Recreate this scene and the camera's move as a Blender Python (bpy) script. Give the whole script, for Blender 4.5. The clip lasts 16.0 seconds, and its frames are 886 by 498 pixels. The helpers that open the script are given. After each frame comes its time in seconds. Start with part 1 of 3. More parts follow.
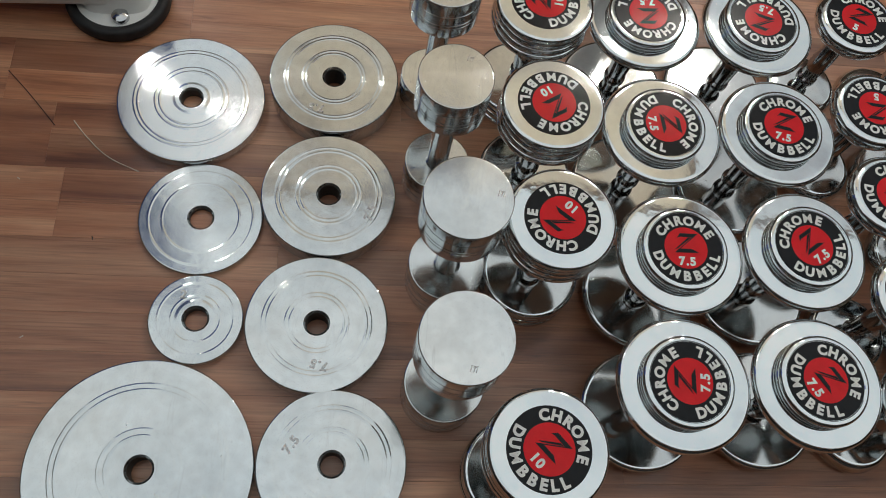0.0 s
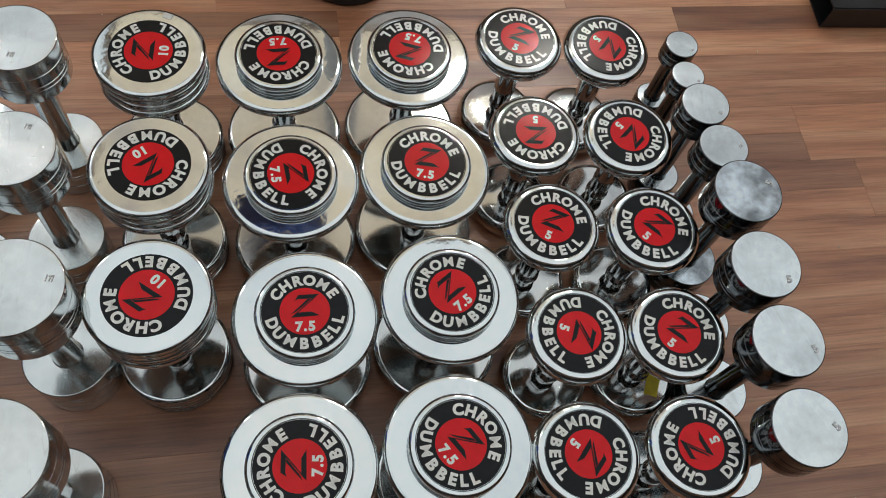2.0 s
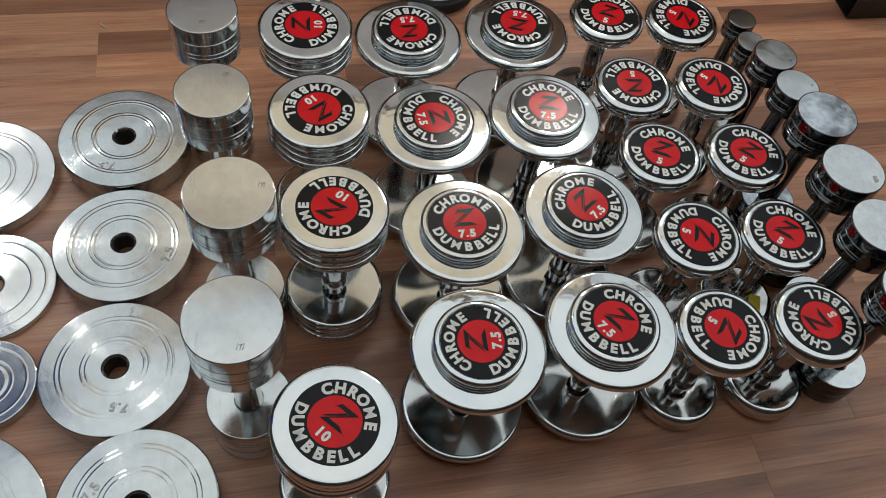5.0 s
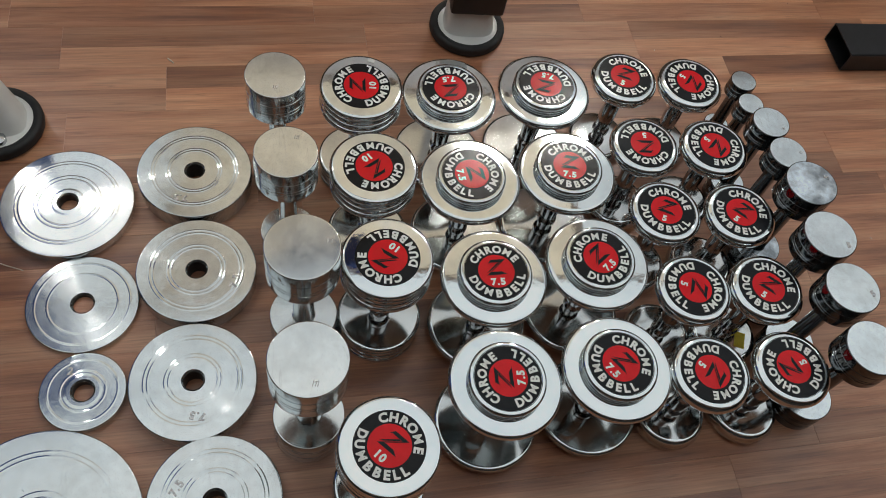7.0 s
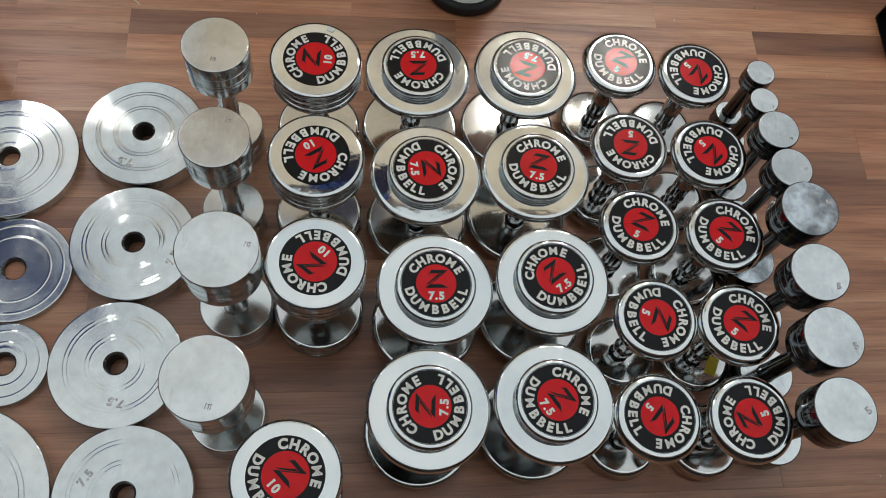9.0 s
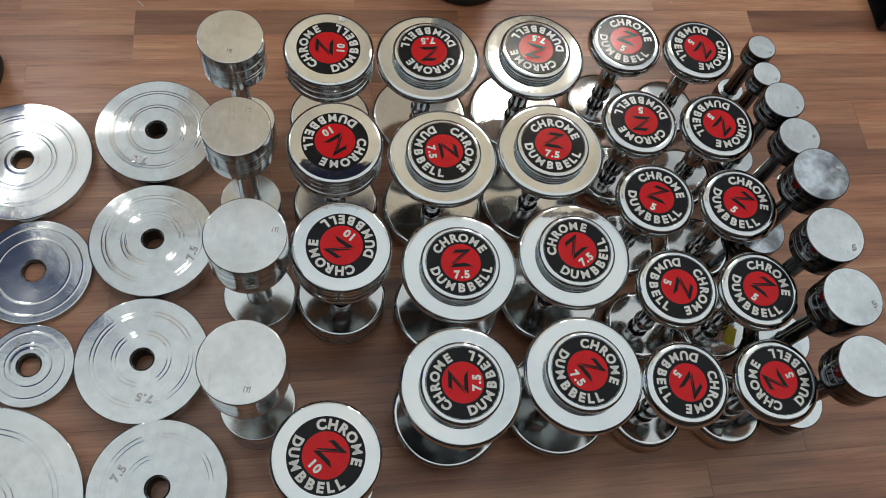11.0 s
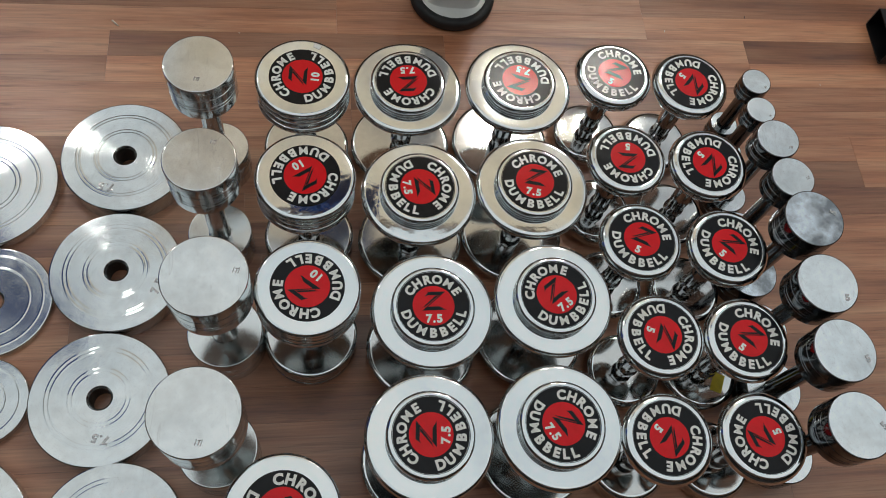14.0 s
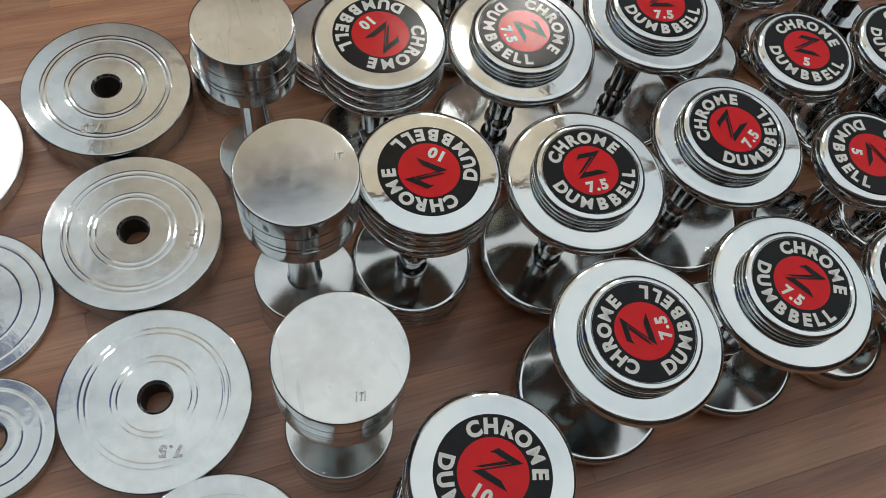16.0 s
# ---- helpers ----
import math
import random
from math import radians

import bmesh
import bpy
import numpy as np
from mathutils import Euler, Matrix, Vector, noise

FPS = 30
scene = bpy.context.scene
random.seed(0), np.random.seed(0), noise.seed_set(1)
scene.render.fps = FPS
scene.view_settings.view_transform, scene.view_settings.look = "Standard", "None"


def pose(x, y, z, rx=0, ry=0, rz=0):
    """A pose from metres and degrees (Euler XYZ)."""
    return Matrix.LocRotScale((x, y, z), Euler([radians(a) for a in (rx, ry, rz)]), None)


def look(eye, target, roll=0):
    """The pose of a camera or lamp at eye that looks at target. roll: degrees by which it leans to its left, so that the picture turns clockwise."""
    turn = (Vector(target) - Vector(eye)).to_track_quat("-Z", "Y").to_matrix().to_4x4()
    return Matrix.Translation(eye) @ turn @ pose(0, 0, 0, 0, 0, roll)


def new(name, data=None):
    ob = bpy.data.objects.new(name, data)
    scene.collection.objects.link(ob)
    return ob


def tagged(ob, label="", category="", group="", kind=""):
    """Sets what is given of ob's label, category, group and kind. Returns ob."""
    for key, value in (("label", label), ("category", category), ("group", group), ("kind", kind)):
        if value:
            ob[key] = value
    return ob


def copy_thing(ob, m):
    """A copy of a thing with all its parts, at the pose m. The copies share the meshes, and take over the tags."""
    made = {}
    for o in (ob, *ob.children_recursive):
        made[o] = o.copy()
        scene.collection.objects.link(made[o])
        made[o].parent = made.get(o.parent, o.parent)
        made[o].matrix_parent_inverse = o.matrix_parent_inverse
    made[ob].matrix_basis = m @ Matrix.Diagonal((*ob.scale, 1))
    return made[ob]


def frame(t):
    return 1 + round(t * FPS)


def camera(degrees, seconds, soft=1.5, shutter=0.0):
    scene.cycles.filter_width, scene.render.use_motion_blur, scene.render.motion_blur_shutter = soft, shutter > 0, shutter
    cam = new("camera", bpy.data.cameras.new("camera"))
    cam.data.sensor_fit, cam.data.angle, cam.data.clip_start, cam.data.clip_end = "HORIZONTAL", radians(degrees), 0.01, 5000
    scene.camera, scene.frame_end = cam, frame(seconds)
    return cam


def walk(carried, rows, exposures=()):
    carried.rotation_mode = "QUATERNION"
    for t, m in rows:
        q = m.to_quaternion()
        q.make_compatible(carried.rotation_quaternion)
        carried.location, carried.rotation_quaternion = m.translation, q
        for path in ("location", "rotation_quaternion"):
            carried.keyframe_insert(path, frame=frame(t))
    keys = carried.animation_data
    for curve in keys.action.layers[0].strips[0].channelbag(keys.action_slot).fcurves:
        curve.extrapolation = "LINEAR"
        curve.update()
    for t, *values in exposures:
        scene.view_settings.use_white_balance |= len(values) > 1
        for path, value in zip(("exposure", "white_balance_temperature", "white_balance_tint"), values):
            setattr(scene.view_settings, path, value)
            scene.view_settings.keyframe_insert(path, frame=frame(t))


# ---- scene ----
cam = camera(56.4, 16.0, soft=1.0)
PATH = [
    (0, (0.098, 0.197, 1.121), (0.256, 0.966, -0.719), 17.1),
    (0.5, (0.142, 0.194, 1.181), (0.312, 0.977, -0.651), 14.7),
    (1, (0.245, 0.223, 1.161), (0.459, 1.029, -0.657), 13.8),
    (1.5, (0.436, 0.274, 1.118), (0.659, 1.091, -0.694), 14.4),
    (2, (0.5067, 0.2793, 1.0787), (0.7811, 1.1321, -0.7094), 16.45),
    (2.5, (0.4636, 0.2211, 1.0453), (0.7206, 1.2909, -0.6249), 12.37),
    (3, (0.3325, 0.0999, 1.0207), (0.5600, 1.2096, -0.6276), 6.29),
    (3.5, (0.2772, 0.0380, 1.0089), (0.5650, 1.1252, -0.6449), 7.93),
    (3.7, (0.3022, 0.0550, 0.9779), (0.5860, 1.1395, -0.6783), 7.73),
    (5.8, (0.262, -0.003, 1.159), (0.569, 1.05, -0.513), 13.9),
    (6, (0.243, -0.006, 1.185), (0.548, 1.039, -0.493), 14.2),
    (6.5, (0.199, 0.004, 1.229), (0.504, 1.051, -0.448), 14.3),
    (7, (0.208, 0.036, 1.268), (0.521, 1.032, -0.439), 15.1),
    (7.5, (0.272, 0.125, 1.257), (0.574, 1.03, -0.5), 17.2),
    (8, (0.33, 0.209, 1.212), (0.523, 1.01, -0.61), 15.9),
    (8.5, (0.365, 0.242, 1.207), (0.546, 1.017, -0.627), 16.0),
    (9, (0.384, 0.216, 1.264), (0.565, 1.001, -0.567), 16.1),
    (9.5, (0.386, 0.194, 1.275), (0.567, 0.973, -0.558), 16.2),
    (9.7, (0.38, 0.193, 1.26), (0.559, 0.973, -0.573), 16.1),
    (11.8, (0.317, 0.163, 1.245), (0.574, 0.983, -0.562), 16.0),
    (12, (0.36, 0.214, 1.216), (0.621, 1.034, -0.589), 16.2),
    (12.5, (0.41, 0.286, 1.152), (0.648, 1.109, -0.655), 16.7),
    (13, (0.403, 0.253, 1.21), (0.615, 1.077, -0.601), 15.9),
    (13.5, (0.397, 0.249, 1.202), (0.611, 1.075, -0.607), 16.1),
    (14, (0.372, 0.234, 1.226), (0.587, 1.061, -0.582), 16.1),
    (14.5, (0.253, 0.204, 1.233), (0.544, 1.035, -0.563), 15.9),
    (15, (0.158, 0.192, 1.176), (0.568, 1.01, -0.603), 15.1),
    (15.5, (0.161, 0.222, 1.044), (0.568, 1.031, -0.739), 14.9),
    (16, (0.1666, 0.2535, 0.8806), (0.5646, 1.0604, -0.9056), 14.87),
]
walk(cam, [(t, look(eye, target, roll)) for t, eye, target, roll in PATH], [(0, 0.0), (1.0, -0.03), (2.0, 0.09), (2.5, 0.12), (3.0, 0.24), (3.5, 0.20), (6.0, 0.07), (7.0, 0.06), (8.0, 0.01), (9.0, -0.02), (13.0, -0.03), (14.0, -0.02), (14.5, -0.02), (15.0, 0.04), (16.0, 0.06)])

# ---- light and room dimensions ----
CEIL = 3.0
X0, X1, Y0, Y1 = -2.6, 5.0, -2.6, 4.4

world = bpy.data.worlds.new("world")
scene.world = world
world.use_nodes = True
world.node_tree.nodes["Background"].inputs[0].default_value = (0.6, 0.62, 0.65, 1)
world.node_tree.nodes["Background"].inputs[1].default_value = 0.05
PANEL_GLOW = 0.80
WARM_GLOW = 0.58
COOL_GLOW = 0.62
SPOT_GLOW = 70.0
GREY_GLOW = 0.30


# ---- material helpers ----
class Nodes:
    def __init__(self, name):
        self.mat = bpy.data.materials.new(name)
        self.mat.use_nodes = True
        self.tree = self.mat.node_tree
        self.bsdf = self.tree.nodes["Principled BSDF"]

    def add(self, kind, **inputs):
        node = self.tree.nodes.new(kind)
        for key, value in inputs.items():
            node.inputs[key.replace("_", " ")].default_value = value
        return node

    def link(self, a, out, b, into):
        self.tree.links.new(a.outputs[out], b.inputs[into])

    def set(self, **inputs):
        for key, value in inputs.items():
            self.bsdf.inputs[key.replace("_", " ")].default_value = value

    def coords(self, scale=(1, 1, 1), shuffle=False):
        tc = self.add("ShaderNodeTexCoord")
        mp = self.add("ShaderNodeMapping")
        mp.inputs["Scale"].default_value = scale
        self.link(tc, "Object", mp, "Vector")
        if shuffle:
            info = self.add("ShaderNodeObjectInfo")
            mul = self.add("ShaderNodeMath")
            mul.operation = "MULTIPLY"
            mul.inputs[1].default_value = 37.0
            self.link(info, "Random", mul, 0)
            comb = self.add("ShaderNodeCombineXYZ")
            for i in range(3):
                self.link(mul, 0, comb, i)
            self.link(comb, 0, mp, "Location")
        return mp

    def ramp(self, src, out, stops):
        r = self.add("ShaderNodeValToRGB")
        e = r.color_ramp.elements
        while len(e) < len(stops):
            e.new(0.5)
        for el, (p, c) in zip(e, stops):
            el.position = p
            el.color = (*c, 1) if len(c) == 3 else c
        self.link(src, out, r, "Fac")
        return r

    def bump(self, src, out, strength, distance):
        b = self.add("ShaderNodeBump", Strength=strength, Distance=distance)
        self.link(src, out, b, "Height")
        self.link(b, 0, self.bsdf, "Normal")
        return b


def grey(a):
    return (a, a, a)


def metal(name, colour, rough, spread, dirt_reflection=0.12, scale=14.0, bump=0.0, bumpscale=60.0, aniso=0.0, fine_share=0.35, scratches=0.0, low=0.25, peel=0.0):
    """Polished metal with smudges of two sizes in its gloss and a faint stain, on one steel painted reflections, in its
    colour.
    """
    n = Nodes(name)
    n.set(Metallic=1.0)
    mp = n.coords(shuffle=True)
    big = n.add("ShaderNodeTexNoise", Scale=scale, Detail=4.0, Roughness=0.6)
    fine = n.add("ShaderNodeTexNoise", Scale=scale * 9, Detail=3.0)
    n.link(mp, 0, big, "Vector")
    n.link(mp, 0, fine, "Vector")
    mix = n.add("ShaderNodeMix")
    mix.inputs[0].default_value = fine_share
    n.link(big, 0, mix, 2)
    n.link(fine, 0, mix, 3)
    rr = n.ramp(mix, 0, [(0.3, grey(max(rough - spread, 0.01))), (0.72, grey(rough + spread))])
    dust = n.add("ShaderNodeTexNoise", Scale=230.0, Detail=1.0)
    n.link(mp, 0, dust, "Vector")
    specks = n.ramp(dust, 0, [(0.72, grey(0.0)), (0.80, grey(0.16))])
    total = n.add("ShaderNodeMath")
    n.link(rr, 0, total, 0)
    n.link(specks, 0, total, 1)
    n.link(total, 0, n.bsdf, "Roughness")
    cc = n.ramp(mix, 0, [(low, tuple(c * (1 - dirt_reflection) for c in colour)), (0.6, colour)])
    if scratches:
        # hair scratches: thin contour lines of a noise drawn out in one direction
        lay = n.add("ShaderNodeMapping")
        lay.inputs["Scale"].default_value = (46.0, 4.5, 1.0)
        lay.inputs["Rotation"].default_value = (0, 0, 0.5)
        n.link(mp, 0, lay, "Vector")
        hair = n.add("ShaderNodeTexNoise", Scale=1.6, Detail=1.0)
        n.link(lay, 0, hair, "Vector")
        line = n.ramp(hair, 0, [(0.565, grey(1.0)), (0.575, grey(1 - scratches)), (0.585, grey(1.0))])
        worn = n.add("ShaderNodeMix")
        worn.data_type, worn.blend_type = "RGBA", "MULTIPLY"
        worn.inputs[0].default_value = 0.6
        n.link(cc, 0, worn, 6)
        n.link(line, 0, worn, 7)
        n.link(worn, 2, n.bsdf, "Base Color")
    else:
        n.link(cc, 0, n.bsdf, "Base Color")
    if aniso:
        n.set(Anisotropic=aniso)
        tangent = n.add("ShaderNodeTangent")
        tangent.direction_type, tangent.axis = "RADIAL", "Z"
        n.set(Anisotropic_Rotation=0.25)
        n.link(tangent, 0, n.bsdf, "Tangent")
    if bump:
        w = n.add("ShaderNodeTexNoise", Scale=bumpscale, Detail=2.0)
        n.link(mp, 0, w, "Vector")
        if peel:
            # fine orange peel of the plating on top of the broad waves
            p = n.add("ShaderNodeTexNoise", Scale=420.0, Detail=2.0)
            n.link(mp, 0, p, "Vector")
            both = n.add("ShaderNodeMath")
            both.operation = "MULTIPLY_ADD"
            both.inputs[1].default_value = peel
            n.link(p, 0, both, 0)
            n.link(w, 0, both, 2)
            n.bump(both, 0, bump, 0.002)
        else:
            n.bump(w, 0, bump, 0.002)
    return n.mat


def plain(name, colour, rough=0.5, var=0.15, scale=20.0, coat=0.0, bump=0.0, metallic=0.0, gloss=0.5):
    n = Nodes(name)
    n.set(Roughness=rough, Metallic=metallic, Specular_IOR_Level=gloss)
    n.set(Coat_Weight=coat, Coat_Roughness=0.08)
    mp = n.coords(shuffle=True)
    t = n.add("ShaderNodeTexNoise", Scale=scale, Detail=6.0, Roughness=0.65)
    n.link(mp, 0, t, "Vector")
    c = n.ramp(t, 0, [(0.3, tuple(v * (1 - var) for v in colour)), (0.7, tuple(min(v * (1 + var), 1) for v in colour))])
    n.link(c, 0, n.bsdf, "Base Color")
    if bump:
        n.bump(t, 0, bump, 0.001)
    return n.mat


def wood_floor(name, lo, hi, per_island=False):
    """Brown laminate: streaky grain along the board; each board has its own tone between lo and hi, the paler the yellower."""
    n = Nodes(name)
    tc = n.add("ShaderNodeTexCoord")
    if per_island:
        geo = n.add("ShaderNodeNewGeometry")
        rnd, key = geo, "Random Per Island"
    else:
        rnd, key = n.add("ShaderNodeObjectInfo"), "Random"
    mul = n.add("ShaderNodeMath")
    mul.operation = "MULTIPLY"
    mul.inputs[1].default_value = 53.0
    n.link(rnd, key, mul, 0)
    comb = n.add("ShaderNodeCombineXYZ")
    for i in range(3):
        n.link(mul, 0, comb, i)

    def streak(scale, size, detail, distort=0.0):
        add = n.add("ShaderNodeVectorMath")
        n.link(tc, "Object", add, 0)
        n.link(comb, 0, add, 1)
        mp = n.add("ShaderNodeMapping")
        mp.inputs["Scale"].default_value = scale
        n.link(add, 0, mp, "Vector")
        t = n.add("ShaderNodeTexNoise", Scale=size, Detail=detail, Roughness=0.6, Distortion=distort)
        n.link(mp, 0, t, "Vector")
        return t

    broad = streak((0.8, 9.0, 1), 2.6, 5.0, 0.25)
    grain = streak((5.0, 160.0, 1), 2.0, 4.0)
    vein = streak((0.6, 22.0, 1), 2.2, 3.0, 0.35)
    base = n.ramp(broad, 0, [(0.28, (0.195, 0.064, 0.030)), (0.47, (0.42, 0.172, 0.083)), (0.72, (0.61, 0.325, 0.185))])
    tone = n.ramp(rnd, key, [(k / 3, tuple((lo + (hi - lo) * k / 3) ** p for p in (1.0, 1.14, 1.2))) for k in range(4)])
    m1 = n.add("ShaderNodeMix")
    m1.data_type, m1.blend_type = "RGBA", "MULTIPLY"
    m1.inputs[0].default_value = 1.0
    n.link(base, 0, m1, 6)
    n.link(tone, 0, m1, 7)
    gr = n.ramp(grain, 0, [(0.3, grey(0.80)), (0.65, grey(1.08))])
    m2 = n.add("ShaderNodeMix")
    m2.data_type, m2.blend_type = "RGBA", "MULTIPLY"
    m2.inputs[0].default_value = 1.0
    n.link(m1, 2, m2, 6)
    n.link(gr, 0, m2, 7)
    vv = n.ramp(vein, 0, [(0.485, grey(1.0)), (0.5, grey(0.45)), (0.515, grey(1.0))])
    m3 = n.add("ShaderNodeMix")
    m3.data_type, m3.blend_type = "RGBA", "MULTIPLY"
    m3.inputs[0].default_value = 0.45
    n.link(m2, 2, m3, 6)
    n.link(vv, 0, m3, 7)
    # a thin film of pale dust, wiped unevenly, over the varnish
    dust = n.add("ShaderNodeTexNoise", Scale=5.0, Detail=6.0, Roughness=0.7)
    n.link(tc, "Object", dust, "Vector")
    film = n.ramp(dust, 0, [(0.42, grey(0.0)), (0.75, grey(0.07))])
    m4 = n.add("ShaderNodeMix")
    m4.data_type = "RGBA"
    n.link(film, 0, m4, 0)
    n.link(m3, 2, m4, 6)
    m4.inputs[7].default_value = (0.55, 0.50, 0.46, 1)
    n.link(m4, 2, n.bsdf, "Base Color")
    n.set(Specular_IOR_Level=0.85)
    rr = n.ramp(dust, 0, [(0.3, grey(0.26)), (0.7, grey(0.44))])
    n.link(rr, 0, n.bsdf, "Roughness")
    n.bump(grain, 0, 0.12, 0.0006)
    return n.mat


def glow(name, colour, strength):
    n = Nodes(name)
    n.set(Base_Color=(0.8, 0.8, 0.8, 1), Emission_Color=(*colour, 1), Emission_Strength=strength)
    return n.mat


def uneven_glow(name, colours, scale, strength):
    """A glowing sheet whose light varies softly in strength and tint over its face, like an unevenly bright ceiling."""
    n = Nodes(name)
    n.set(Base_Color=(0.8, 0.8, 0.8, 1), Emission_Strength=strength)
    mp = n.coords()
    t = n.add("ShaderNodeTexNoise", Scale=scale, Detail=3.0, Roughness=0.55)
    n.link(mp, 0, t, "Vector")
    step = 0.4 / (len(colours) - 1)
    r = n.ramp(t, 0, [(0.30 + step * i, c) for i, c in enumerate(colours)])
    n.link(r, 0, n.bsdf, "Emission Color")
    return n.mat


CHROME = metal("chrome", (0.74, 0.79, 0.80), 0.045, 0.025, 0.14, 9.0, 0.045, 60.0, peel=0.05)
CHROME_RIM = metal("chrome_rim", (0.76, 0.80, 0.81), 0.05, 0.025, 0.22, 20.0, 0.10, 150.0, peel=0.12)
CHROME_SIDE = metal("chrome_grip", (0.52, 0.53, 0.54), 0.10, 0.05, 0.20, 30.0)
# chrome darkened for the faces between the heads; their shade is in the colour
CHROME_SHADED = metal("shaded_chrome", (0.59, 0.61, 0.61), 0.09, 0.035, 0.18, 14.0, 0.022, 14.0, peel=0.012)
STEEL = metal("turned_steel", (0.72, 0.75, 0.75), 0.15, 0.06, 0.24, 11.0, 0.03, 60.0, aniso=0.5, fine_share=0.2, scratches=0.20, low=0.33)
STEEL_DARK = metal("turned_steel_small", (0.72, 0.77, 0.79), 0.15, 0.07, 0.26, 15.0, 0.03, 90.0, aniso=0.5, fine_share=0.2, scratches=0.16, low=0.33)
# blue-black reflections on the top are put into its blotched colour
STEEL_REFLECTION = metal("reflection_steel_small", (0.70, 0.77, 0.83), 0.13, 0.07, 0.68, 13.0, 0.03, 90.0, aniso=0.5, fine_share=0.15, scratches=0.16, low=0.42)
CAST = metal("cast_plate_chrome", (0.68, 0.72, 0.73), 0.13, 0.06, 0.24, 7.0, 0.07, 70.0, aniso=0.8, fine_share=0.3, scratches=0.10, low=0.32, peel=0.12)
CAST_BRIGHT = metal("cast_plate_bright_chrome", (0.76, 0.79, 0.80), 0.14, 0.05, 0.20, 9.0, 0.05, 80.0, aniso=0.9, scratches=0.12)
# the sides' dark reflections of floor and walls are put into the colour
DARK_SIDES = metal("reflection_dark_steel", (0.15, 0.16, 0.17), 0.13, 0.06, 0.3, 30.0, 0.02, 200.0)
BORE_SHADE = plain("bore_shade", (0.05, 0.045, 0.04), 0.6, 0.3, 90.0)
STAMP = plain("stamped_mark", (0.48, 0.48, 0.48), 0.40, 0.4, 300.0, metallic=1.0)
BLACK_PRINT = plain("black_label_print", (0.010, 0.011, 0.013), 0.17, 0.2, 60.0, gloss=0.18)
RED_PRINT = plain("red_label_print", (0.74, 0.006, 0.012), 0.17, 0.06, 60.0, gloss=0.26)
WHITE_PRINT = plain("white_label_print", (0.82, 0.82, 0.79), 0.25, 0.05, 90.0)
RUBBER = plain("black_rubber", (0.018, 0.018, 0.019), 0.62, 0.35, 40.0, bump=0.15)
WHITE_PAINT = plain("white_powder_coat", (0.80, 0.80, 0.77), 0.33, 0.06, 12.0, coat=0.2)
BLUE_PAINT = plain("blue_upholstery", (0.035, 0.13, 0.62), 0.4, 0.2, 12.0)
BLACK_STEEL = plain("black_painted_steel", (0.012, 0.012, 0.014), 0.38, 0.4, 25.0, bump=0.08)
FLOOR_WOOD = {
    "dark": wood_floor("dark_brown_laminate", 0.62, 0.78),
    "mid": wood_floor("brown_laminate", 0.86, 1.08),
    "light": wood_floor("pale_brown_laminate", 1.12, 1.30),
}
FLOOR_FAR = wood_floor("brown_laminate_far", 0.6, 1.35, True)
UNDERLAY = plain("floor_joint", (0.18, 0.08, 0.045), 0.7)
WALL_PAINT = plain("added_brown_wall", (0.085, 0.066, 0.050), 0.7, 0.15, 3.0)
WALL_WHITE = plain("added_grey_wall", (0.10, 0.10, 0.10), 0.7, 0.15, 3.0)
CEIL_PAINT = plain("white_ceiling_paint", (0.78, 0.78, 0.76), 0.8, 0.03, 3.0)
NAVY = plain("navy_beam_paint", (0.07, 0.17, 0.60), 0.5, 0.2, 4.0)
# PANEL to GREY_PANEL: glow added to stand for the bare ceiling's brightness
PANEL = uneven_glow("ceiling_glow", [(0.62, 0.73, 0.79), (0.84, 0.94, 0.97), (0.96, 1.0, 0.97)], 1.0, PANEL_GLOW)
WARM_PANEL = uneven_glow("warm_ceiling_glow", [(0.30, 0.33, 0.37), (0.82, 0.74, 0.57), (1.05, 0.93, 0.68), (1.15, 1.10, 0.96)], 1.5, WARM_GLOW)
COOL_PANEL = uneven_glow("cool_ceiling_glow", [(0.40, 0.46, 0.52), (0.85, 0.96, 1.0), (1.05, 1.1, 1.1)], 1.6, COOL_GLOW)
GREY_PANEL = uneven_glow("grey_ceiling_glow", [(0.42, 0.43, 0.44), (0.80, 0.82, 0.82), (1.05, 1.08, 1.08)], 2.2, GREY_GLOW)
SPOT = glow("lamp_diffuser", (1.0, 0.96, 0.88), SPOT_GLOW)
YELLOW = plain("yellow_tape", (0.70, 0.55, 0.02), 0.45, 0.15, 80.0)
STRAW = plain("pale_scrap", (0.62, 0.55, 0.45), 0.6, 0.2, 200.0)


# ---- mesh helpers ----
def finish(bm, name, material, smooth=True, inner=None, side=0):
    """A mesh from a bmesh. inner: a second material, such as the darkened chrome, for the flat faces that look up (side
    1) or down (side -1).
    """
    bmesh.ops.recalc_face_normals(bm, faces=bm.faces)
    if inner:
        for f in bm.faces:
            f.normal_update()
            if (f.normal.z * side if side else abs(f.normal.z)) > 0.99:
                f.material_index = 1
    if material is CHROME:
        # the rounded edges are rougher plated than the flat faces
        for f in bm.faces:
            f.normal_update()
            if abs(f.normal.z) < 0.97:
                f.material_index = 2 if inner else 1
    me = bpy.data.meshes.new(name)
    bm.to_mesh(me)
    bm.free()
    me.materials.append(material)
    if inner:
        me.materials.append(inner)
    if material is CHROME:
        me.materials.append(CHROME_RIM)
    if smooth:
        me.shade_smooth()
        me.set_sharp_from_angle(angle=radians(32))
    return me


def part(name, bm, material, parent, label="", smooth=True):
    """Links a bmesh as one mesh object under a thing or under a part."""
    ob = new(name, bm if isinstance(bm, bpy.types.Mesh) else finish(bm, name, material, smooth))
    ob.parent = parent
    if label:
        tagged(ob, label)
    return ob


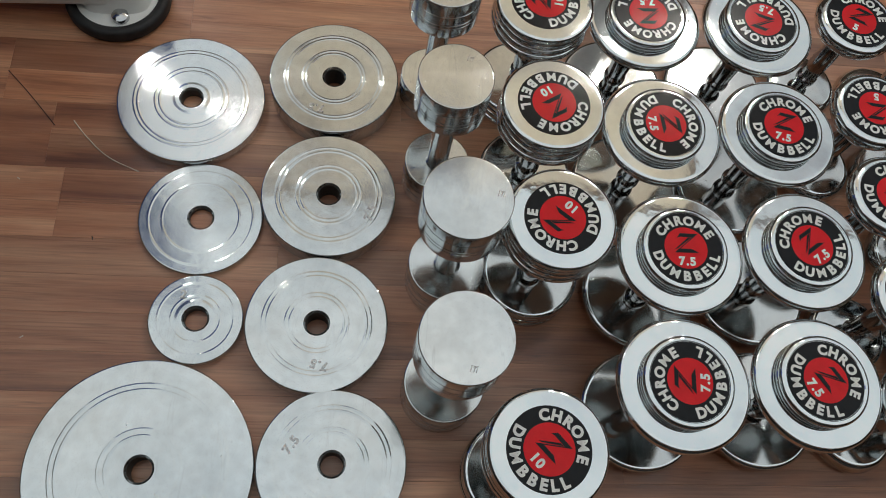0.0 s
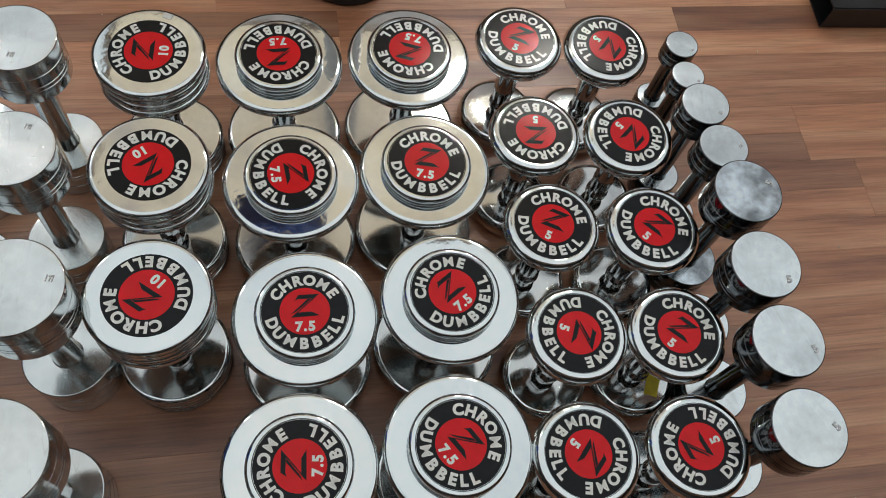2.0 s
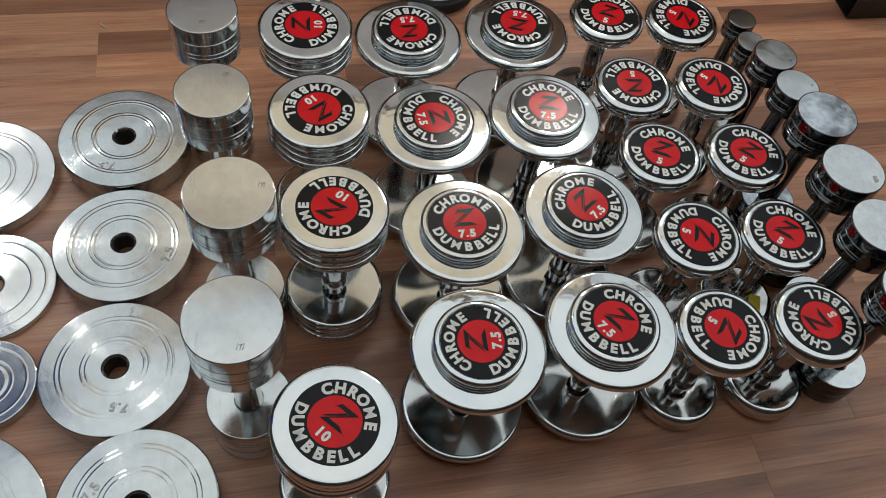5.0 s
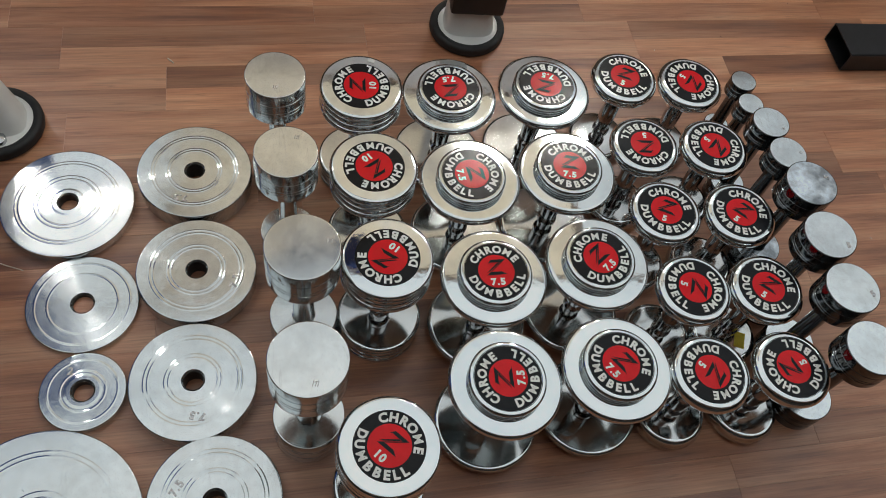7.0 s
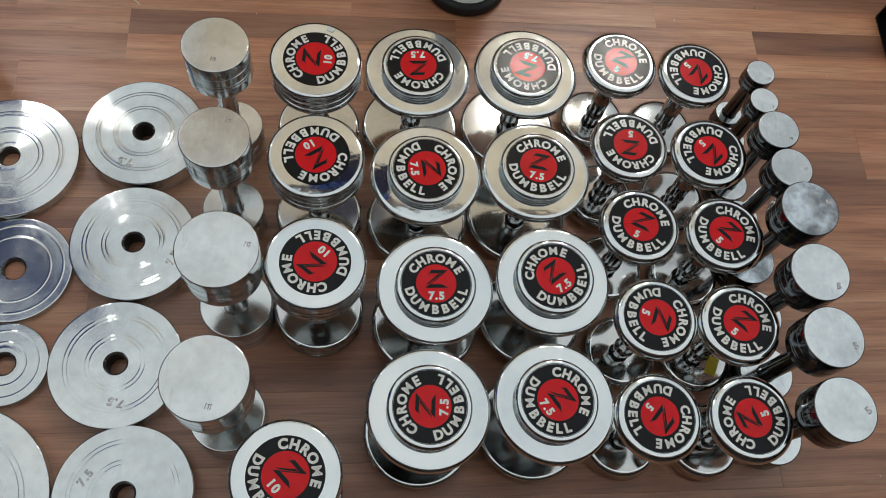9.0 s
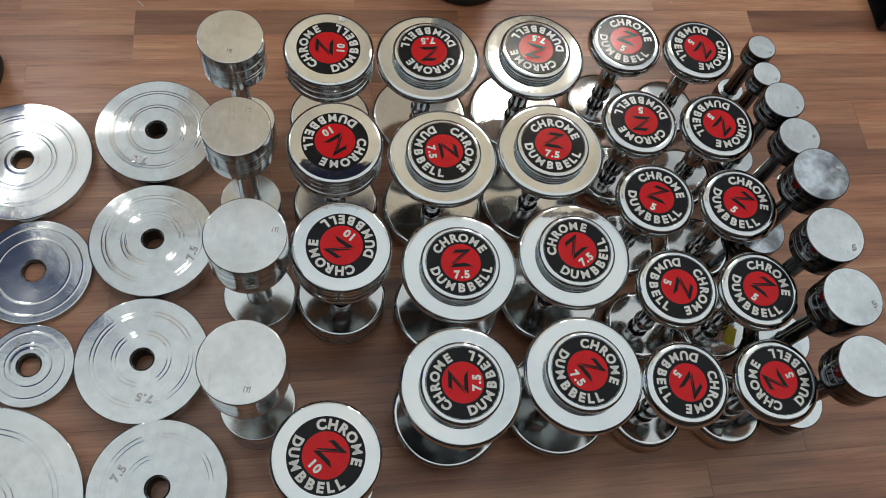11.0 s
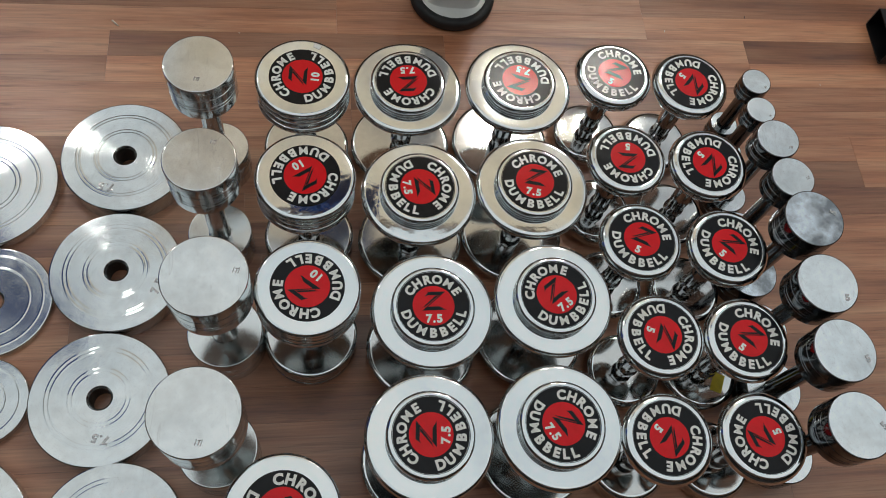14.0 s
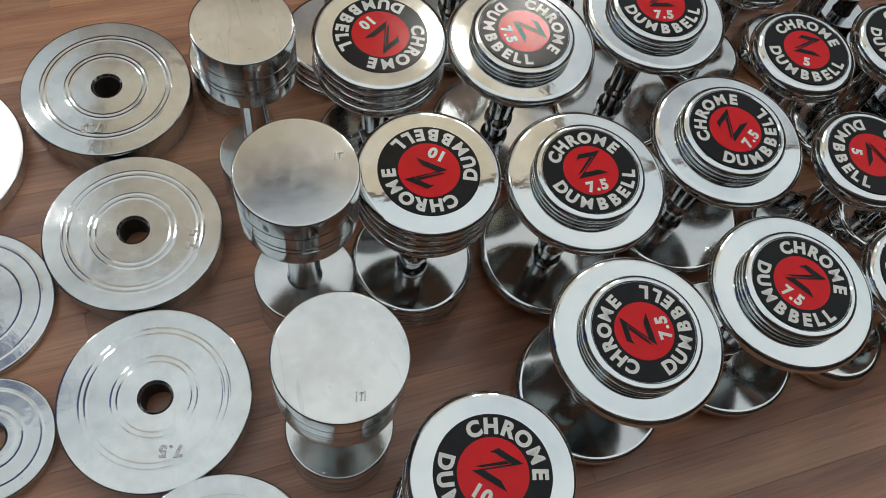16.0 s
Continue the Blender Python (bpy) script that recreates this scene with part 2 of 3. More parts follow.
def lathe(profile, seg=72, closed=False, bm=None):
    """Turns a profile of (radius, z) about the z axis; radius 0 closes it."""
    bm = bm or bmesh.new()
    rings = []
    for r, z in profile:
        if r < 1e-6:
            rings.append([bm.verts.new((0, 0, z))])
        else:
            rings.append([bm.verts.new((r * math.cos(2 * math.pi * i / seg), r * math.sin(2 * math.pi * i / seg), z)) for i in range(seg)])
    pairs = list(zip(rings, rings[1:])) + ([(rings[-1], rings[0])] if closed else [])
    for a, b in pairs:
        for i in range(seg):
            j = (i + 1) % seg
            if len(a) == 1 and len(b) == 1:
                continue
            if len(a) == 1:
                bm.faces.new((a[0], b[i], b[j]))
            elif len(b) == 1:
                bm.faces.new((a[i], a[j], b[0]))
            else:
                bm.faces.new((a[i], a[j], b[j], b[i]))
    return bm


def arc(cx, cz, r, a0, a1, n):
    """Points of a rounded edge in a profile; angles in degrees."""
    return [(cx + r * math.cos(radians(a0 + (a1 - a0) * i / n)), cz + r * math.sin(radians(a0 + (a1 - a0) * i / n))) for i in range(n + 1)]


def box(x0, x1, y0, y1, z0, z1, bevel=0.0, seg=2):
    bm = bmesh.new()
    bmesh.ops.create_cube(bm, size=1, matrix=Matrix.LocRotScale(((x0 + x1) / 2, (y0 + y1) / 2, (z0 + z1) / 2), None, (x1 - x0, y1 - y0, z1 - z0)))
    if bevel:
        bmesh.ops.bevel(bm, geom=bm.edges[:], offset=bevel, segments=seg, affect="EDGES", profile=0.5)
    return bm


def flat(points, z):
    bm = bmesh.new()
    bm.faces.new([bm.verts.new((x, y, z)) for x, y in points])
    return bm


GLYPHS = {}


def glyph(char):
    """The outline of a character one unit high, as vertices and faces, from the built-in font."""
    if char not in GLYPHS:
        cu = bpy.data.curves.new("glyph", "FONT")
        cu.body, cu.align_x, cu.fill_mode, cu.offset, cu.resolution_u = char, "CENTER", "FRONT", 0.026 if char == "M" else 0.050, 4
        ob = new("glyph", cu)
        bpy.context.view_layer.update()
        me = bpy.data.meshes.new_from_object(ob.evaluated_get(bpy.context.evaluated_depsgraph_get()))
        GLYPHS[char] = ([v.co.copy() for v in me.vertices], [tuple(p.vertices) for p in me.polygons])
        bpy.data.objects.remove(ob)
        bpy.data.curves.remove(cu)
        bpy.data.meshes.remove(me)
    return GLYPHS[char]


def put_glyph(bm, char, m):
    vs, fs = glyph(char)
    made = [bm.verts.new(m @ v) for v in vs]
    for f in fs:
        try:
            bm.faces.new([made[i] for i in f])
        except ValueError:
            pass


def ring_text(bm, text, radius, size, step, top, z):
    """Letters round a circle: heads outwards on the upper half, inwards on the lower half. step: degrees for each letter."""
    widths = [1.25 if c == "M" else 0.85 if c in "LE" else 1.0 for c in text]
    total = sum(widths)
    at = -total / 2
    for c, w in zip(text, widths):
        a = (at + w / 2) * step
        at += w
        if top:
            m = pose(0, 0, z, 0, 0, -a) @ pose(0, radius - 0.36 * size, 0)
        else:
            m = pose(0, 0, z, 0, 0, a) @ pose(0, -radius - 0.36 * size, 0)
        put_glyph(bm, c, m @ Matrix.Diagonal((size, size, 1, 1)))


def line_text(bm, text, x, y, size, z, width=0.6, turn=0):
    for i, c in enumerate(text):
        put_glyph(bm, c, pose(x, y, z, 0, 0, turn) @ pose((i - (len(text) - 1) / 2) * size * width, -0.36 * size, 0) @ Matrix.Diagonal((size, size, 1, 1)))


# ---- the room ----
floor = tagged(new("floor", finish(box(X0, X1, Y0, Y1, -0.08, -0.012), "floor", UNDERLAY, False)), "brown wood-look laminate floor of long boards", "floor", kind="structure")
TURN_BOARDS = 4.3
# unseen walls added, dark so that the chrome rims reflect little light
for name, b, m, label in (
    ("wall_north", (X0, X1, Y1, Y1 + 0.12, 0, CEIL), WALL_PAINT, "unseen dark brown wall added to keep chrome reflections dark"),
    ("wall_south", (X0, X1, Y0 - 0.12, Y0, 0, CEIL), WALL_WHITE, "unseen dark grey wall added to keep chrome reflections dark"),
    ("wall_east", (X1, X1 + 0.12, Y0 - 0.12, Y1 + 0.12, 0, CEIL), WALL_PAINT, "unseen dark brown wall added to keep chrome reflections dark"),
    ("wall_west", (X0 - 0.12, X0, Y0 - 0.12, Y1 + 0.12, 0, CEIL), WALL_WHITE, "unseen dark grey wall added to keep chrome reflections dark"),
):
    tagged(new(name, finish(box(*b), name, m, False)), label, "wall", kind="structure")
tagged(new("ceiling", finish(box(X0 - 0.12, X1 + 0.12, Y0 - 0.12, Y1 + 0.12, CEIL, CEIL + 0.1), "ceiling", CEIL_PAINT, False)), "plain white painted ceiling", "ceiling", kind="structure")
tagged(new("ceiling_box", finish(box(0.06, 0.48, 2.12, 2.30, CEIL - 0.07, CEIL - 0.017, 0.006), "ceiling_box", NAVY, False)), "small navy blue box fixed under the ceiling", "ceiling box", kind="structure")


def glowing_panel(x0, x1, y0, y1, z, glowing, name="ceiling_light", label="added white glowing sheet standing for the bright ceiling, thinly framed"):
    thing = tagged(new(name), label, "ceiling light", "ceiling lights")
    thing.location = ((x0 + x1) / 2, (y0 + y1) / 2, z)
    w, d, e = (x1 - x0) / 2, (y1 - y0) / 2, 0.012
    part("diffuser", box(-w + e, w - e, -d + e, d - e, -0.008, 0.0), glowing, thing, smooth=False)
    bm = box(-w, w, -d, -d + e, -0.014, 0.004)
    for b in ((-w, w, d - e, d), (-w, -w + e, -d + e, d - e), (w - e, w, -d + e, d - e)):
        other = box(*b, -0.014, 0.004)
        me = bpy.data.meshes.new("tmp")
        other.to_mesh(me)
        other.free()
        bm.from_mesh(me)
        bpy.data.meshes.remove(me)
    part("frame", bm, WHITE_PAINT, thing, smooth=False)
    return thing


# large unseen sheets added to glow in place of the ceiling
glowing_panel(-2.3, 4.7, -0.8, 2.10, CEIL - 0.006, PANEL)
glowing_panel(-0.62, 1.70, 2.115, 3.40, CEIL - 0.006, WARM_PANEL, label="added tan-tinted glowing sheet standing for the tan part of the ceiling")
glowing_panel(-0.62, 1.70, 3.415, 4.25, CEIL - 0.006, GREY_PANEL, label="added dim grey glowing sheet standing for the greyer ceiling")
glowing_panel(-2.3, -0.635, 2.115, 3.7, CEIL - 0.006, PANEL)
glowing_panel(1.715, 4.7, 2.115, 3.7, CEIL - 0.006, COOL_PANEL, label="added dim bluish-white glowing sheet standing for the ceiling there")
for x, y, w, d in ((1.19, 2.99, 0.22, 0.26), (1.74, 3.14, 0.22, 0.34), (-1.45, 2.86, 0.24, 0.20)):
    glowing_panel(x - w / 2, x + w / 2, y - d / 2, y + d / 2, CEIL - 0.03, SPOT, label="small bright rectangular ceiling lamp in a white frame")


# ---- chrome dumbbells with round labels ----
def zigzag(s, z):
    """A slanted mark of two bars and a stroke between them."""
    bm = bmesh.new()
    for quad in (
        ((-0.66, 0.36), (-0.40, 0.74), (-0.34, 0.50)),
        ((-0.44, 0.74), (0.90, 0.76), (0.46, 0.46), (-0.38, 0.46)),
        ((0.90, 0.76), (0.52, 0.52), (-0.90, -0.76), (-0.46, -0.46)),
        ((0.40, 0.44), (0.16, 0.44), (-0.90, -0.54), (-0.62, -0.42)),
        ((-0.90, -0.76), (0.90, -0.70), (0.40, -0.42), (-0.46, -0.44)),
    ):
        bm.faces.new([bm.verts.new((x * s, y * s, z)) for x, y in quad])
        z += 0.00003
    return bm


def add_label(thing, z, number, radius=0.048, red=0.027):
    label = part("label", lathe([(0, z + 0.0006), (radius - 0.0008, z + 0.0006), (radius - 0.0005, z + 0.0006), (radius, z), (radius, z - 0.002)]), BLACK_PRINT, thing, "round black and red label with white lettering")
    part("red_centre", lathe([(0, z + 0.0009), (red - 0.0002, z + 0.0009), (red, z + 0.0004)], 48), RED_PRINT, label)
    for text, upper in (("CHROME", True), ("DUMBBELL", False)):
        bm = bmesh.new()
        ring_text(bm, text, (radius + red) / 2 - 0.0004, 0.0170, 21.8 if upper else 20.8, upper, z + 0.0010)
        part("lettering", bm, WHITE_PRINT, label, smooth=False)
    bm = bmesh.new()
    line_text(bm, number, 0, -0.0178, 0.0152, z + 0.0013, 0.58 if len(number) < 3 else 0.47)
    part("number", bm, WHITE_PRINT, label, smooth=False)
    bm = zigzag(0.0178, z + 0.0013)
    bmesh.ops.translate(bm, verts=bm.verts[:], vec=(0.0005, 0.0062, 0))
    part("emblem", bm, BLACK_PRINT, label, smooth=False)


def knurled_handle(z0, z1, r):
    """A grip with a neck and a collar at each end and a chequered middle."""
    bm = bmesh.new()
    lathe([(r * 0.86, z0), (r * 0.86, z0 + 0.010), (r * 1.12, z0 + 0.013), (r * 1.16, z0 + 0.018), (r * 1.12, z0 + 0.023), (r * 0.88, z0 + 0.026), (r * 0.92, z0 + 0.030)], 32, bm=bm)
    lathe([(r * 0.86, z1), (r * 0.86, z1 - 0.010), (r * 1.12, z1 - 0.013), (r * 1.16, z1 - 0.018), (r * 1.12, z1 - 0.023), (r * 0.88, z1 - 0.026), (r * 0.92, z1 - 0.030)], 32, bm=bm)
    lo, hi, rows, seg = z0 + 0.030, z1 - 0.030, 20, 24
    rings = []
    for k in range(rows + 1):
        u = k / rows
        swell = r * (0.94 + 0.12 * math.sin(math.pi * u))
        rings.append([bm.verts.new(((swell + (0.0007 if (k + i) % 2 else -0.0004)) * math.cos(2 * math.pi * i / seg), (swell + (0.0007 if (k + i) % 2 else -0.0004)) * math.sin(2 * math.pi * i / seg), lo + (hi - lo) * u)) for i in range(seg)])
    for a, b in zip(rings, rings[1:]):
        for i in range(seg):
            j = (i + 1) % seg
            bm.faces.new((a[i], a[j], b[j], b[i]))
    return bm


def disc_profile(r, z0, z1, e):
    """A disc with rounded edges."""
    return [(0, z0), (r - e - 0.001, z0)] + arc(r - e, z0 + e, e, -90, 0, 5) + arc(r - e, z1 - e, e, 0, 90, 5) + [(r - e - 0.001, z1), (0, z1)]


def dumbbell_ten():
    h, r = 0.234, 0.0682
    thing = tagged(new("dumbbell"), "upright chrome dumbbell with stacked disc heads and red-black label", "dumbbell", "chrome dumbbells")
    t = 0.0122
    for k in range(4):
        rr = r if k in (0, 3) else r - 0.001
        for z, side in ((k * t, 1), (h - (k + 1) * t, -1)):
            me = finish(lathe(disc_profile(rr, 0, t - 0.0002, 0.0056)), "weight_disc", CHROME, True, CHROME_SHADED, side)
            part("weight_disc", me, CHROME, thing).location.z = z
    part("handle", knurled_handle(4 * t, h - 4 * t, 0.0155), CHROME_SIDE, thing)
    add_label(thing, h, "10", 0.0475, 0.0288)
    return thing


def dumbbell_seven():
    h, r, cap, t = 0.205, 0.0828, 0.0145, 0.0142
    thing = tagged(new("dumbbell"), "upright chrome dumbbell with wide flange heads and red-black label", "dumbbell", "chrome dumbbells")
    for z, side in ((cap, 1), (h - cap - t, -1)):
        me = finish(lathe(disc_profile(r, 0, t, 0.0064)), "flange", CHROME, True, CHROME_SHADED, side)
        part("flange", me, CHROME, thing).location.z = z
    rc = 0.0565
    prof = [(0, 0), (rc - 0.0065, 0)] + arc(rc - 0.0028, 0.0030, 0.0028, -80, 60, 5) + arc(rc - 0.0050, cap - 0.0050, 0.0050, -50, 90, 9) + [(rc - 0.0056, cap), (0.0495, cap), (0.0485, cap - 0.0008), (0, cap - 0.0008)]
    me = finish(lathe(prof), "end_cap", CHROME)
    part("end_cap", me, CHROME, thing).location.z = h - cap
    low = part("end_cap", me, CHROME, thing)
    low.location.z, low.rotation_euler.x = cap, math.pi
    part("handle", knurled_handle(cap + t, h - cap - t, 0.0150), CHROME_SIDE, thing)
    add_label(thing, h - 0.0004, "7.5", 0.0482, 0.0280)
    return thing


def dumbbell_five():
    h, r, t = 0.195, 0.0612, 0.027
    thing = tagged(new("dumbbell"), "upright chrome dumbbell with smooth rounded heads and red-black label", "dumbbell", "chrome dumbbells")
    prof = [(0, 0), (0.020, 0)] + arc(r - 0.012, 0.009, 0.009, -90, -20, 4) + arc(r - 0.0105, t - 0.0105, 0.0105, -8, 90, 10) + [(0.0495, t - 0.0002), (0.0488, t - 0.0010), (0, t - 0.0010)]
    me = finish(lathe(prof), "head", CHROME, True, CHROME_SHADED, -1)
    part("head", me, CHROME, thing).location.z = h - t
    low = part("head", me, CHROME, thing)
    low.location.z, low.rotation_euler.x = t, math.pi
    part("handle", knurled_handle(t, h - t, 0.0145), CHROME_SIDE, thing)
    add_label(thing, h - 0.0006, "5", 0.0485, 0.0268)
    return thing


def spread(thing, spots):
    """The first stands at the first spot, its copies at the rest; each turned by its own angle."""
    for x, y, a in spots[1:]:
        copy_thing(thing, pose(x, y, 0, 0, 0, a))
    x, y, a = spots[0]
    thing.matrix_basis = pose(x, y, 0, 0, 0, a)


spread(dumbbell_ten(), [(0.287, 0.948, 88), (0.302, 0.787, 214), (0.316, 0.626, 144), (0.306, 0.349, -45)])
spread(dumbbell_seven(), [
    (0.441, 0.975, 186), (0.461, 0.796, -81), (0.481, 0.618, 3), (0.479, 0.448, 89),
    (0.612, 0.991, 164), (0.627, 0.816, -9), (0.649, 0.642, 39), (0.648, 0.466, -54)])
spread(dumbbell_five(), [
    (0.767, 1.025, -25), (0.774, 0.872, 177), (0.782, 0.737, -25), (0.797, 0.594, 250), (0.790, 0.454, 231),
    (0.892, 1.018, 232), (0.902, 0.872, 226), (0.913, 0.734, -44), (0.920, 0.594, -41), (0.921, 0.459, 112)])


# ---- plain turned steel dumbbells ----
def turned_dumbbell(h, r, head, grip, material, mark, label, group, turn=0, sides=None, spot=(0.5, -0.5)):
    thing = tagged(new("dumbbell"), label, "dumbbell", group)
    e = 0.0016
    g = 0.0006
    prof = [(0, 0), (r - e - 0.0008, 0)] + arc(r - e, e, e, -90, 0, 4)
    for u in (0.30, 0.40, 0.66):
        z = head * u
        prof += [(r, z - 0.0009), (r - g, z - 0.0004), (r - g, z + 0.0004), (r, z + 0.0009)]
    prof += arc(r - e, head - e, e, 0, 90, 4) + [(r - e - 0.0008, head), (r * 0.5, head), (0, head)]
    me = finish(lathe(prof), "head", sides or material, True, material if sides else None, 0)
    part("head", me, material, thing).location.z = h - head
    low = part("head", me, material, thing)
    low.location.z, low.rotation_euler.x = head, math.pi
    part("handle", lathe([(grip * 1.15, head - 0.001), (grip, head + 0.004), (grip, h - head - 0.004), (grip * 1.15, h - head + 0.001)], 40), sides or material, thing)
    bm = bmesh.new()
    if mark:
        line_text(bm, mark, 0.55 * r, -0.45 * r, 0.013, h + 0.0006, 0.6, turn)
    else:
        for dx, dy, w, d in ((-0.0050, 0, 0.0018, 0.011), (0.0005, 0, 0.0018, 0.009), (0.0045, -0.001, 0.0018, 0.011), (-0.0005, 0.0075, 0.0060, 0.0018)):
            q = r / 0.080
            dx, dy, w, d = dx * q, dy * q, w * q, d * q
            x, y = spot[0] * r + dx, spot[1] * r + dy
            other = flat([(x, y), (x + w, y), (x + w + 0.0015, y + d), (x + 0.0015, y + d)], h + 0.0006)
            tmp = bpy.data.meshes.new("tmp")
            other.to_mesh(tmp)
            other.free()
            bm.from_mesh(tmp)
            bpy.data.meshes.remove(tmp)
    part("stamped_mark", bm, STAMP, thing, smooth=False)
    return thing


BIG = "heavy plain turned steel dumbbell with cylindrical heads, standing upright"
for x, y, r, head, grip, spot in (
    (0.151, 0.922, 0.0470, 0.066, 0.0150, (0.0, -0.60)),
    (0.170, 0.775, 0.0470, 0.066, 0.0150, (0.30, 0.50)),
    (0.195, 0.615, 0.0530, 0.072, 0.0165, (0.68, 0.10)),
    (0.2035, 0.450, 0.0530, 0.072, 0.0165, (0.15, -0.70)),
):
    turned_dumbbell(0.283, r, head, grip, STEEL, "", BIG, "large steel dumbbells", spot=spot).matrix_basis = pose(x, y, 0)
SMALL = "small plain steel dumbbell with grooved cylindrical heads, standing upright"
spread(turned_dumbbell(0.161, 0.0250, 0.034, 0.0125, STEEL_DARK, "", SMALL, "small steel dumbbells", 0, DARK_SIDES), [(1.023, 1.056, 0), (1.022, 1.000, 0)])
spread(turned_dumbbell(0.223, 0.0335, 0.042, 0.0125, STEEL_DARK, "", SMALL, "small steel dumbbells", 0, DARK_SIDES), [(1.003, 0.905, 0), (1.015, 0.839, 40)])
turned_dumbbell(0.249, 0.0438, 0.052, 0.0140, STEEL_REFLECTION, "5", "small steel dumbbell with blue-black reflections coloured on its top, standing upright", "small steel dumbbells", 0, DARK_SIDES).matrix_basis = pose(1.018, 0.758, 0, 0, 0, 60)
spread(turned_dumbbell(0.249, 0.0438, 0.052, 0.0140, STEEL_DARK, "5", SMALL, "small steel dumbbells", 0, DARK_SIDES), [(1.018, 0.659, 0), (1.023, 0.564, 20), (1.023, 0.465, 40)])


# ---- weight plates lying on the floor ----
def weight_plate(x, y, r, h, hole, rings, material, mark, at, label, hub=0.0, turn=0):
    thing = tagged(new("weight_plate"), label, "weight plate", "weight plates")
    thing.matrix_basis = pose(x, y, 0, 0, 0, turn)
    e = min(0.0020, h * 0.3)
    prof = [(hole, 0.002), (r * 0.97, 0.0), (r - 0.001, e * 0.5)]
    prof += arc(r - e, h - e, e, 0, 90, 5) + [(r - e - 0.001, h)]
    for q in sorted(rings, reverse=True):
        prof += [(q * r + 0.0024, h), (q * r + 0.0015, h), (q * r + 0.0005, h + 0.00035), (q * r - 0.0005, h + 0.00035), (q * r - 0.0015, h), (q * r - 0.0024, h)]
    if hub:
        prof += [(hub + 0.004, h), (hub + 0.003, h), (hub, h + 0.0008), (hub - 0.001, h + 0.0008)]
    top = h + (0.0008 if hub else 0)
    prof += [(hole + 0.002, top), (hole, top - 0.002)]
    part("disc", lathe(prof, 96, True), material, thing)
    # thin dark sleeve added for the shade inside the hole
    part("bore", lathe([(hole - 0.0002, 0.0005), (hole - 0.0002, top - 0.0025), (hole - 0.0010, top - 0.0025), (hole - 0.0010, 0.0005)], 40, True), BORE_SHADE, thing, "dark sleeve standing for the shade in the bore")
    bm = bmesh.new()
    if mark:
        line_text(bm, mark, at[0], at[1], 0.016, h + 0.0006, 0.48, at[2])
        part("stamped_mark", bm, STAMP, thing, smooth=False)
    else:
        bm.free()
    return thing


PLATE = "thick chrome weight plate with raised rings, lying on the floor"
weight_plate(0.004, 0.912, 0.0975, 0.040, 0.016, (0.43, 0.48, 0.71, 0.76), CAST, "7.5", (-0.02, -0.058, 175), PLATE)
weight_plate(0.020, 0.717, 0.0965, 0.034, 0.016, (0.42, 0.48, 0.72, 0.78), CAST, "7.5", (0.062, -0.022, 75), PLATE)
weight_plate(0.028, 0.523, 0.0965, 0.033, 0.016, (0.38, 0.44, 0.70, 0.76), CAST, "7.5", (0.01, -0.058, 170), PLATE)
weight_plate(0.071, 0.339, 0.0960, 0.033, 0.016, (0.42, 0.48, 0.72, 0.78), CAST, "7.5", (-0.055, 0.02, 60), PLATE)
weight_plate(-0.204, 0.857, 0.1085, 0.019, 0.016, (0.43, 0.49, 0.72, 0.77), CAST_BRIGHT, "", (0, 0, 0), "large bright chrome weight plate with raised rings, lying flat", 0.024)
weight_plate(-0.157, 0.668, 0.0870, 0.010, 0.017, (0.62, 0.84), CAST, "", (0, 0, 0), "thin chrome weight plate with two rings, lying flat")
weight_plate(-0.136, 0.517, 0.0635, 0.014, 0.0165, (0.52, 0.80), CAST, "2", (-0.022, 0.033, 0), "small chrome weight plate with raised hub, lying flat", 0.025)
weight_plate(-0.165, 0.312, 0.1400, 0.030, 0.0165, (0.30, 0.36, 0.72, 0.77), CAST, "", (0, 0, 0), "largest chrome weight plate with raised rings, lying flat")


# ---- exercise machine feet and steel tube ----
def machine_foot(x, y, turn, lean, tip):
    thing = tagged(new("machine_leg"), "white machine leg on a round foot with black rubber ring", "machine leg", "machine legs")
    thing.matrix_basis = pose(x, y, 0, 0, 0, turn)
    part("rubber_ring", lathe([(0.062, 0.001)] + arc(0.073, 0.007, 0.007, -90, 0, 4) + arc(0.072, 0.016, 0.008, 0, 110, 5) + [(0.064, 0.022)], 72, True), RUBBER, thing, "black rubber ring")
    plate = part("foot_plate", lathe([(0, 0.002), (0.0655, 0.002), (0.0655, 0.019), (0.063, 0.021), (0, 0.021)]), WHITE_PAINT, thing)
    bm = bmesh.new()
    rings = []
    for k in range(7):
        u = k / 6
        z = 0.021 + 0.75 * u
        w = 0.037 + 0.016 * math.exp(-u * 14)
        d = 0.026 + 0.014 * math.exp(-u * 14)
        ring = []
        for i in range(32):
            a = 2 * math.pi * i / 32
            c, s = math.cos(a), math.sin(a)
            ring.append(bm.verts.new((w * math.copysign(abs(c) ** 0.6, c) + tip * (z - 0.021), d * math.copysign(abs(s) ** 0.6, s) + lean * (z - 0.021), z)))
        rings.append(ring)
    for a, b in zip(rings, rings[1:]):
        for i in range(32):
            bm.faces.new((a[i], a[(i + 1) % 32], b[(i + 1) % 32], b[i]))
    bm.faces.new(rings[-1])
    part("leg", bm, WHITE_PAINT, thing)
    return thing


left_leg = machine_foot(-0.350, 1.027, 8, 0.26, -0.27)
part("bolt", lathe([(0, 0.033), (0.006, 0.033), (0.0125, 0.029), (0.0130, 0.0195)], 24), CHROME_SIDE, left_leg, "dull steel bolt head").location = (0.009, -0.047, 0)
bm = box(-0.62, 0.0, -0.036, 0.006, 0.030, 0.066, 0.012, 3)
